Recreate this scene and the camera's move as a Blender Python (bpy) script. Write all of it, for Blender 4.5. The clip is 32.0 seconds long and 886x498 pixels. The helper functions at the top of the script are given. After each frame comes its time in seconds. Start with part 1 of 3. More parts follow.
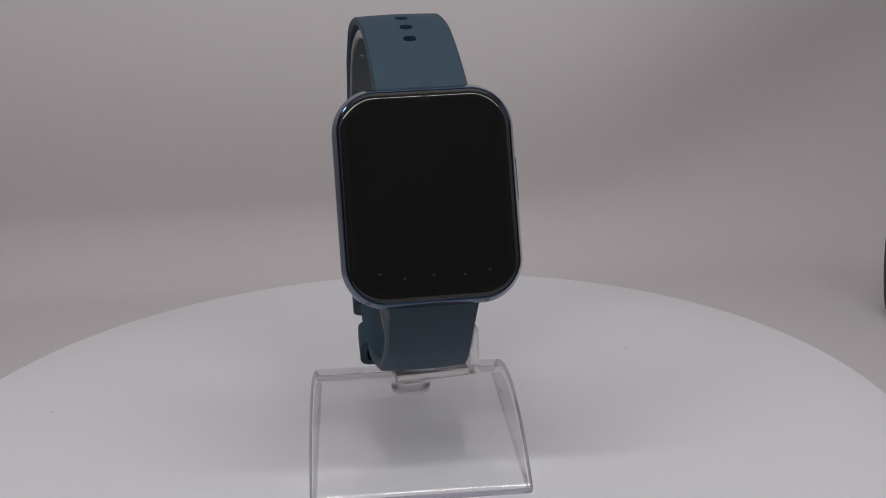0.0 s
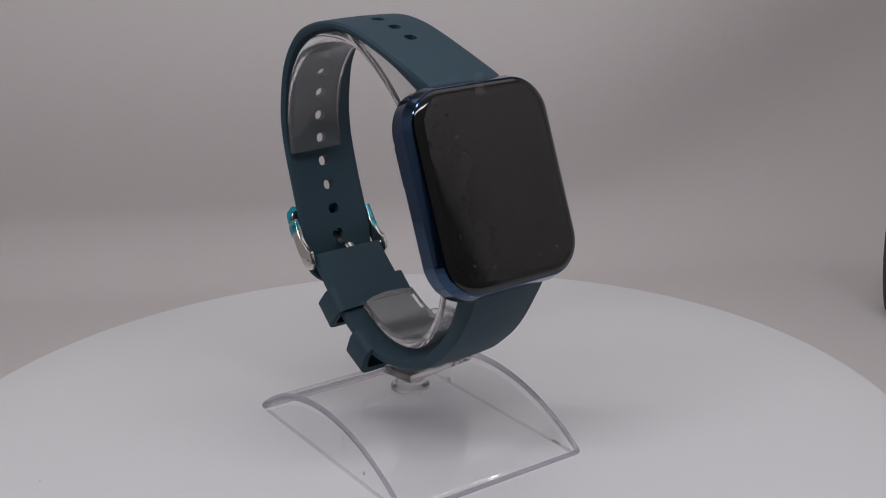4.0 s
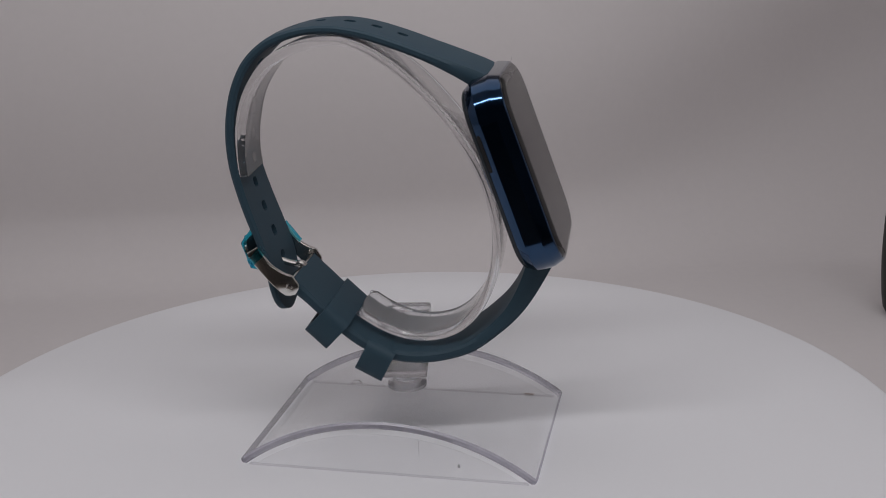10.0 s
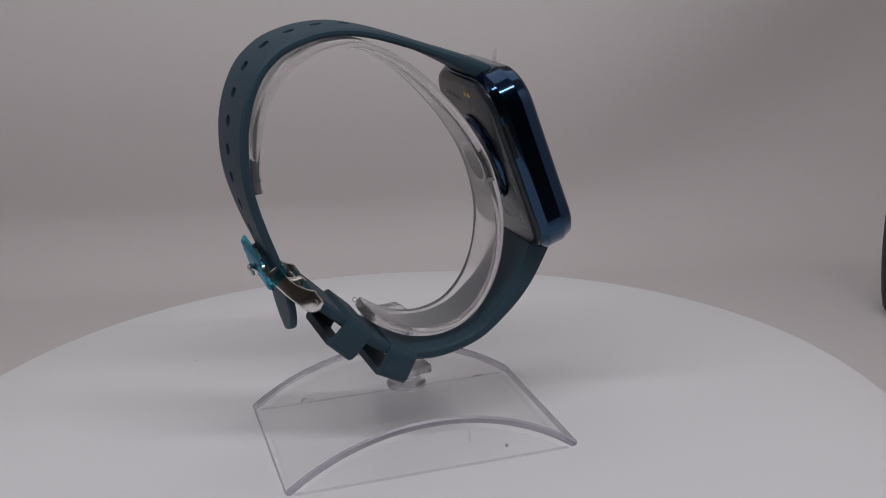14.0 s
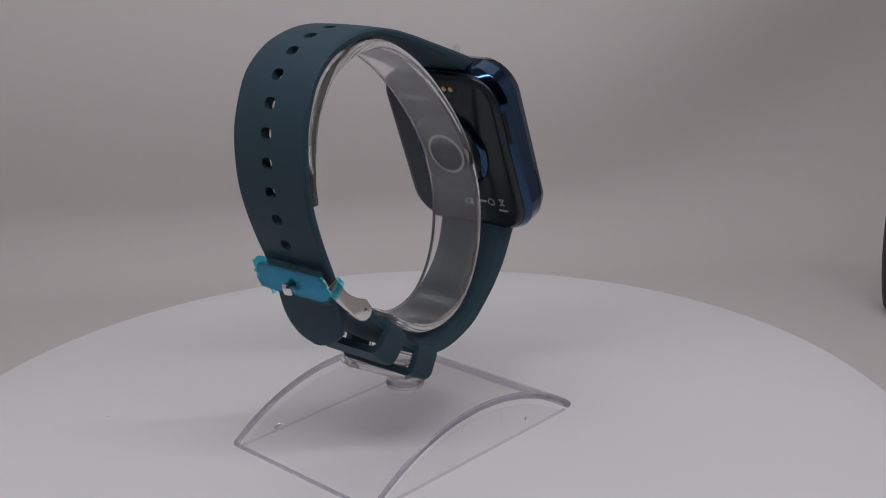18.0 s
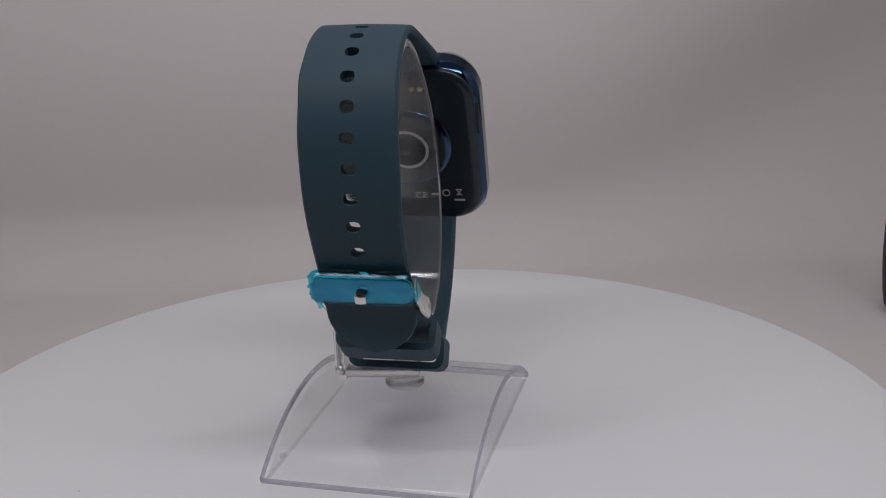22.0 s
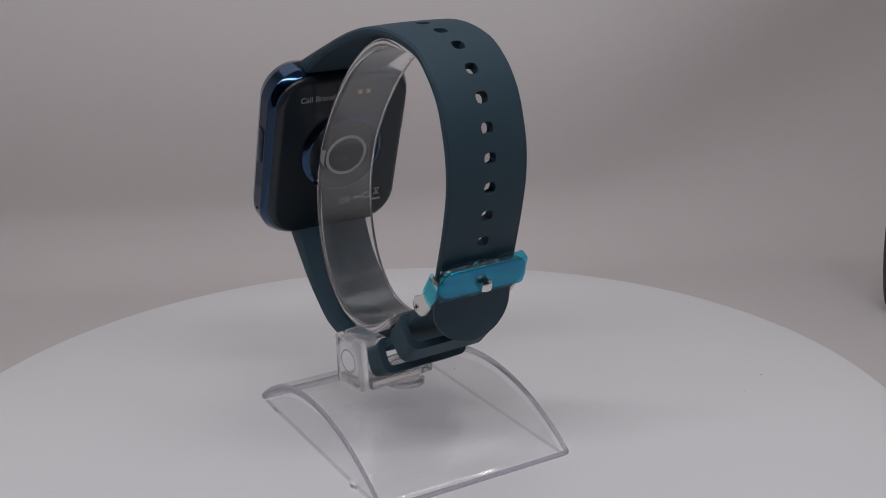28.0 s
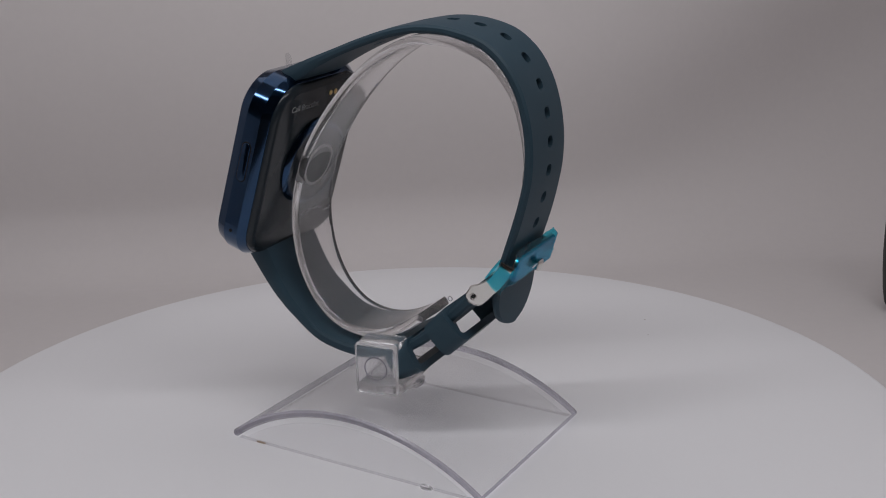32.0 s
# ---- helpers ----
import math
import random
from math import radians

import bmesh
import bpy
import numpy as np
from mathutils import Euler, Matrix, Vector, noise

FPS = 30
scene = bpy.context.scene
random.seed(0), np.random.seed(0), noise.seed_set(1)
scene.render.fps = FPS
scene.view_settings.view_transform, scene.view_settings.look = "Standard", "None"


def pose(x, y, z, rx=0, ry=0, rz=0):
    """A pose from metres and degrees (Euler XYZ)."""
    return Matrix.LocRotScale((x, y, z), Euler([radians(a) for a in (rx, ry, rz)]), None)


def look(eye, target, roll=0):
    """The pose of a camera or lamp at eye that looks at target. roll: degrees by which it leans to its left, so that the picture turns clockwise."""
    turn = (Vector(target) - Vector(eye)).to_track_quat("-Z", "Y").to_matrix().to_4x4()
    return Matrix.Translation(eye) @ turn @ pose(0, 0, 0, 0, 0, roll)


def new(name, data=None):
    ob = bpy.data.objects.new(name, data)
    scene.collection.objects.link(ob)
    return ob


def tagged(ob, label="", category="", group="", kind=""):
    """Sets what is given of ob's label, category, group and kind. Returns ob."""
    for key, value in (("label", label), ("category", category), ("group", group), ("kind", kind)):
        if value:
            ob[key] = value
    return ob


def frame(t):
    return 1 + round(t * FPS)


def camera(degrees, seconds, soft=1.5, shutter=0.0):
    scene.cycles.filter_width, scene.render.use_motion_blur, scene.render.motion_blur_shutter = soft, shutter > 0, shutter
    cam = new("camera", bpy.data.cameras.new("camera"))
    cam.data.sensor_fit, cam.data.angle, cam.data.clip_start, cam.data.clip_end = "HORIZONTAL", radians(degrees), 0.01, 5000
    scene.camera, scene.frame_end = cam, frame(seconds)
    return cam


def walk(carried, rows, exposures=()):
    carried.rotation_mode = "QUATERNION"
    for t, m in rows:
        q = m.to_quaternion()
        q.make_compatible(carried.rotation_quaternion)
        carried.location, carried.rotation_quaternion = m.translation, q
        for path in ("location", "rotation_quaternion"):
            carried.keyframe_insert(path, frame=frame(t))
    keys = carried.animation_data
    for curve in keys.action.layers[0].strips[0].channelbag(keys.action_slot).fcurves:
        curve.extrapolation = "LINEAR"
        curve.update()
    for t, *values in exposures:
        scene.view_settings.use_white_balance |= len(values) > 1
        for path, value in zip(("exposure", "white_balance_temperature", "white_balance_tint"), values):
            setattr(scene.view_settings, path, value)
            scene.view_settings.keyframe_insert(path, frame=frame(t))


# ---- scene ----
# A fixed camera watches a smartwatch on a clear display stand, which a white turntable carries round once.
cam = camera(41.556, 32.0, soft=1.0)
EYE = Vector((0.0, -0.25291, 0.12372))
# the tripod sinks forward very slowly
SIGHT = [(0, 0.03472, 0.95438, -0.29658), (3, 0.03497, 0.95432, -0.29675), (6, 0.03615, 0.95418, -0.29703), (9, 0.03649, 0.95391, -0.29787), (13, 0.03648, 0.95376, -0.29834),
         (19, 0.03596, 0.95347, -0.29934), (24, 0.03521, 0.95299, -0.30096), (28, 0.03487, 0.95282, -0.30153), (32, 0.03516, 0.95272, -0.30179)]
walk(cam, [(float(t), look(EYE, EYE + Vector(d), -1.844)) for t, *d in SIGHT], exposures=[(0.0, 0.08), (7.4, 0.08), (7.8, -0.02), (32.0, -0.02)])

# ---- world and light ----
world = bpy.data.worlds.new("world")
scene.world = world
world.use_nodes = True
bg = world.node_tree.nodes["Background"]
bg.inputs["Color"].default_value = (0.9, 0.95, 1.0, 1)
bg.inputs["Strength"].default_value = 0.01
scene.view_settings.exposure = 0.0


def area_lamp(name, m, sx, sy, watts, colour, shape="RECTANGLE"):
    d = bpy.data.lights.new(name, "AREA")
    d.shape, d.size, d.size_y, d.energy, d.color = shape, sx, sy, watts, colour
    ob = new(name, d)
    ob.matrix_world = m
    return ob


# the strip of white diodes under the roof of the box
area_lamp("led_strip", look((0.0, -0.162, 0.328), (0.0, -0.06, 0.0)), 0.58, 0.02, 0.70, (1.0, 0.975, 1.0))
# added fill lamp, no source of the box, to lighten the backdrop
area_lamp("led_diffuser", look((0.01, 0.15, 0.35), (0.01, 0.20, 0.0)), 0.44, 0.36, 0.245, (1.0, 0.975, 1.0), "ELLIPSE")


# ---- materials ----
def material(name, base=(0.5, 0.5, 0.5), rough=0.5, metal=0.0, grain=0.0, grain_scale=400.0, vary=0.0, vary_scale=30.0,
             bump=0.0, trans=0.0, ior=1.5, coat=0.0, alpha=1.0, spec=0.5, rough_vary=0.0):
    """A surface with its colour varied at two scales, varied gloss and a fine relief."""
    mat = bpy.data.materials.new(name)
    mat.use_nodes = True
    nt = mat.node_tree
    b = nt.nodes["Principled BSDF"]
    b.inputs["Base Color"].default_value = (*base, 1)
    b.inputs["Roughness"].default_value = rough
    b.inputs["Metallic"].default_value = metal
    b.inputs["Transmission Weight"].default_value = trans
    b.inputs["IOR"].default_value = ior
    b.inputs["Coat Weight"].default_value = coat
    b.inputs["Coat Roughness"].default_value = 0.03
    b.inputs["Alpha"].default_value = alpha
    b.inputs["Specular IOR Level"].default_value = spec
    co = nt.nodes.new("ShaderNodeTexCoord")
    if grain or vary:
        n1 = nt.nodes.new("ShaderNodeTexNoise")
        n1.inputs["Scale"].default_value, n1.inputs["Detail"].default_value = grain_scale, 3
        n2 = nt.nodes.new("ShaderNodeTexNoise")
        n2.inputs["Scale"].default_value, n2.inputs["Detail"].default_value = vary_scale, 4
        nt.links.new(co.outputs["Object"], n1.inputs["Vector"])
        nt.links.new(co.outputs["Object"], n2.inputs["Vector"])
        add = nt.nodes.new("ShaderNodeMath")
        add.operation = "MULTIPLY_ADD"
        add.inputs[1].default_value, add.inputs[2].default_value = 2 * grain, 1 - grain
        nt.links.new(n1.outputs["Fac"], add.inputs[0])
        add2 = nt.nodes.new("ShaderNodeMath")
        add2.operation = "MULTIPLY_ADD"
        add2.inputs[1].default_value = 2 * vary
        nt.links.new(n2.outputs["Fac"], add2.inputs[0])
        sub = nt.nodes.new("ShaderNodeMath")
        sub.operation = "SUBTRACT"
        sub.inputs[1].default_value = vary
        nt.links.new(add.outputs[0], sub.inputs[0])
        nt.links.new(sub.outputs[0], add2.inputs[2])
        mix = nt.nodes.new("ShaderNodeVectorMath")
        mix.operation = "SCALE"
        mix.inputs[0].default_value = base
        nt.links.new(add2.outputs[0], mix.inputs["Scale"])
        nt.links.new(mix.outputs[0], b.inputs["Base Color"])
        if rough_vary:
            r = nt.nodes.new("ShaderNodeMapRange")
            r.inputs["To Min"].default_value, r.inputs["To Max"].default_value = rough - rough_vary, rough + rough_vary
            nt.links.new(n2.outputs["Fac"], r.inputs["Value"])
            nt.links.new(r.outputs[0], b.inputs["Roughness"])
    if bump:
        n3 = nt.nodes.new("ShaderNodeTexNoise")
        n3.inputs["Scale"].default_value, n3.inputs["Detail"].default_value = grain_scale * 2, 4
        nt.links.new(co.outputs["Object"], n3.inputs["Vector"])
        bp = nt.nodes.new("ShaderNodeBump")
        bp.inputs["Strength"].default_value, bp.inputs["Distance"].default_value = bump, 0.0002
        nt.links.new(n3.outputs["Fac"], bp.inputs["Height"])
        nt.links.new(bp.outputs[0], b.inputs["Normal"])
    return mat


M_WALL = material("white_box_lining", (0.70, 0.672, 0.672), 0.85, grain=0.02, vary=0.03, vary_scale=6, grain_scale=300, bump=0.05)
M_ROOM = material("dim_room_paint", (0.40, 0.395, 0.39), 0.9, grain=0.03, vary=0.05, vary_scale=2)
M_TABLE = material("dark_table_wood", (0.10, 0.07, 0.05), 0.5, grain=0.1, vary=0.1, vary_scale=5)
M_DISC = material("white_turntable_plastic", (0.80, 0.808, 0.832), 0.45, grain=0.008, vary=0.02, vary_scale=14, grain_scale=900, bump=0.03, spec=0.4)
def clear_sheet(name, tint, gloss_rough, least=0.03, most=0.38, ripple=0.0, crease=None, haze=0.0):
    """Clear plastic: light goes straight through, with a gloss that grows at a slant; ripple: waves in its surface;
    crease: a second tint painted in as wrinkles by noise; haze: a veil of fine scratches, which also pales the shade
    below."""
    mat = bpy.data.materials.new(name)
    mat.use_nodes = True
    nt = mat.node_tree
    nt.nodes.clear()
    out = nt.nodes.new("ShaderNodeOutputMaterial")
    tr = nt.nodes.new("ShaderNodeBsdfTransparent")
    tr.inputs["Color"].default_value = (*tint, 1)
    gl = nt.nodes.new("ShaderNodeBsdfGlossy")
    gl.inputs["Roughness"].default_value = gloss_rough
    lw = nt.nodes.new("ShaderNodeLayerWeight")
    pw = nt.nodes.new("ShaderNodeMath")
    pw.operation = "POWER"
    pw.inputs[1].default_value = 4.5
    nt.links.new(lw.outputs["Facing"], pw.inputs[0])
    fr = nt.nodes.new("ShaderNodeMath")
    fr.operation = "MULTIPLY_ADD"
    fr.inputs[1].default_value, fr.inputs[2].default_value = most, least
    nt.links.new(pw.outputs[0], fr.inputs[0])
    mx = nt.nodes.new("ShaderNodeMixShader")
    nt.links.new(fr.outputs[0], mx.inputs[0])
    nt.links.new(tr.outputs[0], mx.inputs[1])
    nt.links.new(gl.outputs[0], mx.inputs[2])
    nt.links.new(mx.outputs[0], out.inputs[0])
    if haze:
        co = nt.nodes.new("ShaderNodeTexCoord")
        ns = nt.nodes.new("ShaderNodeTexNoise")
        ns.inputs["Scale"].default_value, ns.inputs["Detail"].default_value = 70, 6
        mr = nt.nodes.new("ShaderNodeMapRange")
        mr.inputs["From Min"].default_value, mr.inputs["From Max"].default_value = 0.3, 0.75
        mr.inputs["To Min"].default_value, mr.inputs["To Max"].default_value = 0.6 * haze, 1.5 * haze
        df = nt.nodes.new("ShaderNodeBsdfTranslucent")
        dd = nt.nodes.new("ShaderNodeBsdfDiffuse")
        ad = nt.nodes.new("ShaderNodeMixShader")
        df.inputs["Color"].default_value = dd.inputs["Color"].default_value = (0.86, 0.86, 0.88, 1)
        nt.links.new(df.outputs[0], ad.inputs[1])
        nt.links.new(dd.outputs[0], ad.inputs[2])
        hz = nt.nodes.new("ShaderNodeMixShader")
        nt.links.new(co.outputs["Object"], ns.inputs["Vector"])
        nt.links.new(ns.outputs["Fac"], mr.inputs["Value"])
        nt.links.new(mr.outputs[0], hz.inputs[0])
        nt.links.new(mx.outputs[0], hz.inputs[1])
        nt.links.new(ad.outputs[0], hz.inputs[2])
        nt.links.new(hz.outputs[0], out.inputs[0])
    if crease:
        co = nt.nodes.new("ShaderNodeTexCoord")
        st = nt.nodes.new("ShaderNodeVectorMath")
        st.operation = "MULTIPLY"
        st.inputs[1].default_value = (0.45, 1.0, 1.5)
        ns = nt.nodes.new("ShaderNodeTexNoise")
        ns.inputs["Scale"].default_value, ns.inputs["Detail"].default_value, ns.inputs["Distortion"].default_value = 230, 3, 1.2
        mr = nt.nodes.new("ShaderNodeMapRange")
        mr.inputs["From Min"].default_value, mr.inputs["From Max"].default_value = 0.46, 0.66
        cm = nt.nodes.new("ShaderNodeMix")
        cm.data_type = "RGBA"
        cm.inputs["A"].default_value, cm.inputs["B"].default_value = (*tint, 1), (*crease, 1)
        nt.links.new(co.outputs["Object"], st.inputs[0])
        nt.links.new(st.outputs[0], ns.inputs["Vector"])
        nt.links.new(ns.outputs["Fac"], mr.inputs["Value"])
        nt.links.new(mr.outputs[0], cm.inputs["Factor"])
        nt.links.new(cm.outputs["Result"], tr.inputs["Color"])
    if ripple:
        co = nt.nodes.new("ShaderNodeTexCoord")
        wv = nt.nodes.new("ShaderNodeTexNoise")
        wv.inputs["Scale"].default_value, wv.inputs["Detail"].default_value = 160, 2
        bp = nt.nodes.new("ShaderNodeBump")
        bp.inputs["Strength"].default_value, bp.inputs["Distance"].default_value = ripple, 0.002
        nt.links.new(co.outputs["Object"], wv.inputs["Vector"])
        nt.links.new(wv.outputs["Fac"], bp.inputs["Height"])
        nt.links.new(bp.outputs[0], gl.inputs["Normal"])
    return mat


M_CLEAR = material("clear_acrylic", (0.975, 0.97, 0.98), 0.085, trans=0.945, ior=1.49, grain=0.004, vary=0.006, vary_scale=90, rough_vary=0.03)
M_CAST = material("cast_acrylic_block", (0.965, 0.96, 0.975), 0.16, trans=0.95, ior=1.45, grain=0.004, vary=0.01, vary_scale=200, rough_vary=0.06)
M_SHEET = clear_sheet("clear_acrylic_sheet", (0.992, 0.991, 0.993), 0.09, 0.05, 0.45, haze=0.05)
M_RIM = clear_sheet("polished_acrylic_rim", (0.94, 0.935, 0.945), 0.3, 0.07, 0.4)
# lavender-grey tint painted for refraction at cut edges; also serves the mould marks
M_EDGE = material("refraction_tint_and_mark", (0.41, 0.395, 0.465), 0.24, trans=0.63, ior=1.4, grain=0.05, vary=0.1, vary_scale=200, grain_scale=2000)
M_STRAP = material("petrol_silicone", (0.031, 0.064, 0.090), 0.58, grain=0.03, vary=0.05, vary_scale=60, grain_scale=1500, bump=0.02, rough_vary=0.05, spec=0.30)
M_BLUE = material("navy_anodised_metal", (0.018, 0.051, 0.114), 0.10, metal=0.97, coat=0.4, grain=0.03, vary=0.03, grain_scale=4000, vary_scale=80, rough_vary=0.03)
M_GLASS = material("black_cover_glass", (0.015, 0.015, 0.0155), 0.06, grain=0.05, vary=0.1, spec=0.5)
M_FILM = clear_sheet("clear_screen_film", (0.97, 0.97, 0.97), 0.14, 0.01, 0.05)
M_TAB = clear_sheet("clear_pull_tab", (0.95, 0.95, 0.955), 0.25, 0.05, 0.22)
M_BUBBLE = clear_sheet("trapped_air", (0.6, 0.6, 0.6), 0.4, 0.22, 0.2)
M_BACK = material("blue_black_polymer", (0.017, 0.024, 0.031), 0.2, grain=0.04, vary=0.08, vary_scale=60, grain_scale=3000, spec=0.34)
M_DARK = material("black_opening", (0.004, 0.004, 0.005), 0.6)
M_STEEL = material("polished_steel", (0.71, 0.69, 0.66), 0.19, metal=1.0, grain=0.03, vary=0.05, grain_scale=3000, vary_scale=120, rough_vary=0.05)
M_GOLD = material("gold_contact", (0.85, 0.62, 0.28), 0.3, metal=1.0)
M_PRINT = material("grey_print", (0.42, 0.43, 0.44), 0.6)
M_FAINT = material("faint_grey_print", (0.07, 0.07, 0.075), 0.5)
M_SLIVER = material("sliver_dark", (0.018, 0.018, 0.017), 0.6, grain=0.1, vary=0.2)
M_DUST = material("grey_dust", (0.60, 0.59, 0.58), 0.9, grain=0.2, vary=0.2)
M_SPECK = material("grey_scuff", (0.52, 0.515, 0.52), 0.7, grain=0.2, vary=0.2)
M_BROWN = material("brown_smear", (0.36, 0.28, 0.22), 0.7, grain=0.2, vary=0.3, vary_scale=900)
M_RING = material("pale_grey_print", (0.75, 0.74, 0.74), 0.5)
M_WRAP = clear_sheet("blue_wrap_film", (0.21, 0.76, 0.87), 0.22, 0.05, 0.35, 0.12, (0.17, 0.69, 0.835))

# ---- helpers for shapes, in millimetres ----
MM = 0.001


def finish(bm, smooth_angle=32):
    bmesh.ops.remove_doubles(bm, verts=bm.verts, dist=1e-7)
    bmesh.ops.recalc_face_normals(bm, faces=bm.faces)
    for f in bm.faces:
        f.smooth = True
    lim = radians(smooth_angle)
    for e in bm.edges:
        if len(e.link_faces) != 2 or e.calc_face_angle(0) > lim:
            e.smooth = False


def part(name, bm, mat, parent=None, label="", smooth_angle=32):
    finish(bm, smooth_angle)
    me = bpy.data.meshes.new(name)
    bm.to_mesh(me)
    bm.free()
    me.materials.append(mat)
    ob = new(name, me)
    ob.parent = parent
    if label:
        ob["label"] = label
    return ob


def spline(points, n):
    """Evenly spaced samples along a smooth curve through the rows of points; the first two columns give the length."""
    p = np.array(points, float)
    q = np.vstack([2 * p[0] - p[1], p, 2 * p[-1] - p[-2]])
    fine = []
    for i in range(len(p) - 1):
        a, b, c, d = q[i:i + 4]
        for u in np.linspace(0, 1, 24, endpoint=False):
            fine.append(0.5 * (2 * b + (c - a) * u + (2 * a - 5 * b + 4 * c - d) * u * u + (3 * b - a - 3 * c + d) * u ** 3))
    fine.append(p[-1])
    fine = np.array(fine)
    s = np.concatenate([[0], np.cumsum(np.hypot(*np.diff(fine[:, :2], axis=0).T))])
    at = n if hasattr(n, "__len__") else np.linspace(0, s[-1], n)
    return np.stack([np.interp(at, s, fine[:, k]) for k in range(fine.shape[1])], 1), s, fine


def ribbon(points, outward, holes=(), hole=(1.45, 1.25), step=1.5, tip=0.0, crown=0.12, edge=0.3):
    """A strap swept along rows (y, z, centre x, half width, thickness, twist in degrees) of its outer face. outward: 1 or -1,
    the side of the normal. holes: lengths along it at which a rounded hole goes through. tip: length of a round end."""
    _, s, fine = spline(points, 2)
    total = s[-1]
    hw = max(p[3] for p in points)
    hx, hs = min(2.2, 0.3 * hw), 2.0
    rows = {0.0, total}
    blocked = [(h - hs, h + hs) for h in holes]
    for a, b in blocked:
        rows |= {round(a + (b - a) * k / 3, 4) for k in range(4)}
    for v in np.arange(0, total, step):
        if all(not (a - 0.3 < v < b + 0.3) for a, b in blocked):
            rows.add(round(float(v), 4))
    if tip:
        rows |= {round(total - tip * (1 - math.sin(k * math.pi / 20)), 4) for k in range(10)}
    rows = sorted(r for r in rows)

    def place(v, x, depth):
        """The point at length v, x across, depth below the outer face."""
        c = [np.interp(v, s, fine[:, k]) for k in range(6)]
        a = [np.interp(min(v + 0.4, total), s, fine[:, k]) - np.interp(max(v - 0.4, 0), s, fine[:, k]) for k in (0, 1)]
        l = math.hypot(*a)
        ny, nz = -a[1] / l * outward, a[0] / l * outward
        w = c[3]
        if tip and v > total - tip:
            w *= math.sqrt(max(0.02, 1 - ((v - total + tip) / tip) ** 2))
        t = c[4]
        u = min(1.0, abs(x))
        d = depth * t + crown * u * u * t * (1 - 2 * depth) * (1 if depth < 0.5 else 0.3)
        ct, st = math.cos(radians(c[5])), math.sin(radians(c[5]))
        return ((c[2] + x * w * ct) * MM, (c[0] - ny * d + x * w * st) * MM, (c[1] - nz * d) * MM)

    bm = bmesh.new()
    cols = [-1, -0.95, -0.7, -0.45, -hx / hw, -hx / 3 / hw, hx / 3 / hw, hx / hw, 0.45, 0.7, 0.95, 1]
    mid0 = 4
    top, low = [], []
    for v in rows:
        top.append([bm.verts.new(place(v, x, edge if abs(x) == 1 else 0)) for x in cols])
        low.append([bm.verts.new(place(v, x, 1 - edge if abs(x) == 1 else 1)) for x in cols])
    index = {r: i for i, r in enumerate(rows)}
    skip = set()
    for h in holes:
        i0 = index[round(h - hs, 4)]
        skip |= {(i0 + a, mid0 + b) for a in range(3) for b in range(3)}
        rims = []
        for grid, depth in ((top, 0), (low, 1)):
            loop = [grid[i0][mid0], grid[i0][mid0 + 1], grid[i0][mid0 + 2], grid[i0][mid0 + 3], grid[i0 + 1][mid0 + 3], grid[i0 + 2][mid0 + 3],
                    grid[i0 + 3][mid0 + 3], grid[i0 + 3][mid0 + 2], grid[i0 + 3][mid0 + 1], grid[i0 + 3][mid0], grid[i0 + 2][mid0], grid[i0 + 1][mid0]]
            ring = []
            for k in range(12):
                ang = radians(-135 + 30 * k)
                ca, sa = math.cos(ang), math.sin(ang)
                rr = (abs(ca) ** 3 + abs(sa) ** 3) ** (-1 / 3)
                ring.append(bm.verts.new(place(h + hole[1] * sa * rr, hole[0] * ca * rr / hw, depth)))
            for k in range(12):
                bm.faces.new((loop[k], loop[(k + 1) % 12], ring[(k + 1) % 12], ring[k]))
            rims.append(ring)
        for k in range(12):
            bm.faces.new((rims[0][k], rims[0][(k + 1) % 12], rims[1][(k + 1) % 12], rims[1][k]))
    n = len(cols)
    for i in range(len(rows) - 1):
        for j in range(n - 1):
            if (i, j) in skip:
                continue
            bm.faces.new((top[i][j], top[i][j + 1], top[i + 1][j + 1], top[i + 1][j]))
            bm.faces.new((low[i][j], low[i][j + 1], low[i + 1][j + 1], low[i + 1][j]))
        for j in (0, n - 1):
            bm.faces.new((top[i][j], top[i + 1][j], low[i + 1][j], low[i][j]))
    for i in (0, len(rows) - 1):
        bm.faces.new(top[i] + low[i][::-1])
    return bm


def at_length(points, y, z):
    _, s, fine = spline(points, 2)
    return float(s[np.argmin(np.hypot(fine[:, 0] - y, fine[:, 1] - z))])


def outline(w, h, r, n=10):
    pts = []
    for cx, cy, a0 in ((w / 2 - r, h / 2 - r, 0), (-w / 2 + r, h / 2 - r, 90), (-w / 2 + r, -h / 2 + r, 180), (w / 2 - r, -h / 2 + r, 270)):
        for k in range(n + 1):
            a = radians(a0 + 90 * k / n)
            pts.append((cx + r * math.cos(a), cy + r * math.sin(a)))
    return pts


def loft(loops, cap_first=True, cap_last=True, closed=False):
    """Skins a row of loops of points (metres)."""
    bm = bmesh.new()
    vs = [[bm.verts.new(p) for p in loop] for loop in loops]
    n = len(vs[0])
    pairs = list(zip(vs, vs[1:])) + ([(vs[-1], vs[0])] if closed else [])
    for a, b in pairs:
        for k in range(n):
            bm.faces.new((a[k], a[(k + 1) % n], b[(k + 1) % n], b[k]))
    if cap_first and not closed:
        bm.faces.new(vs[0][::-1])
    if cap_last and not closed:
        bm.faces.new(vs[-1])
    return bm


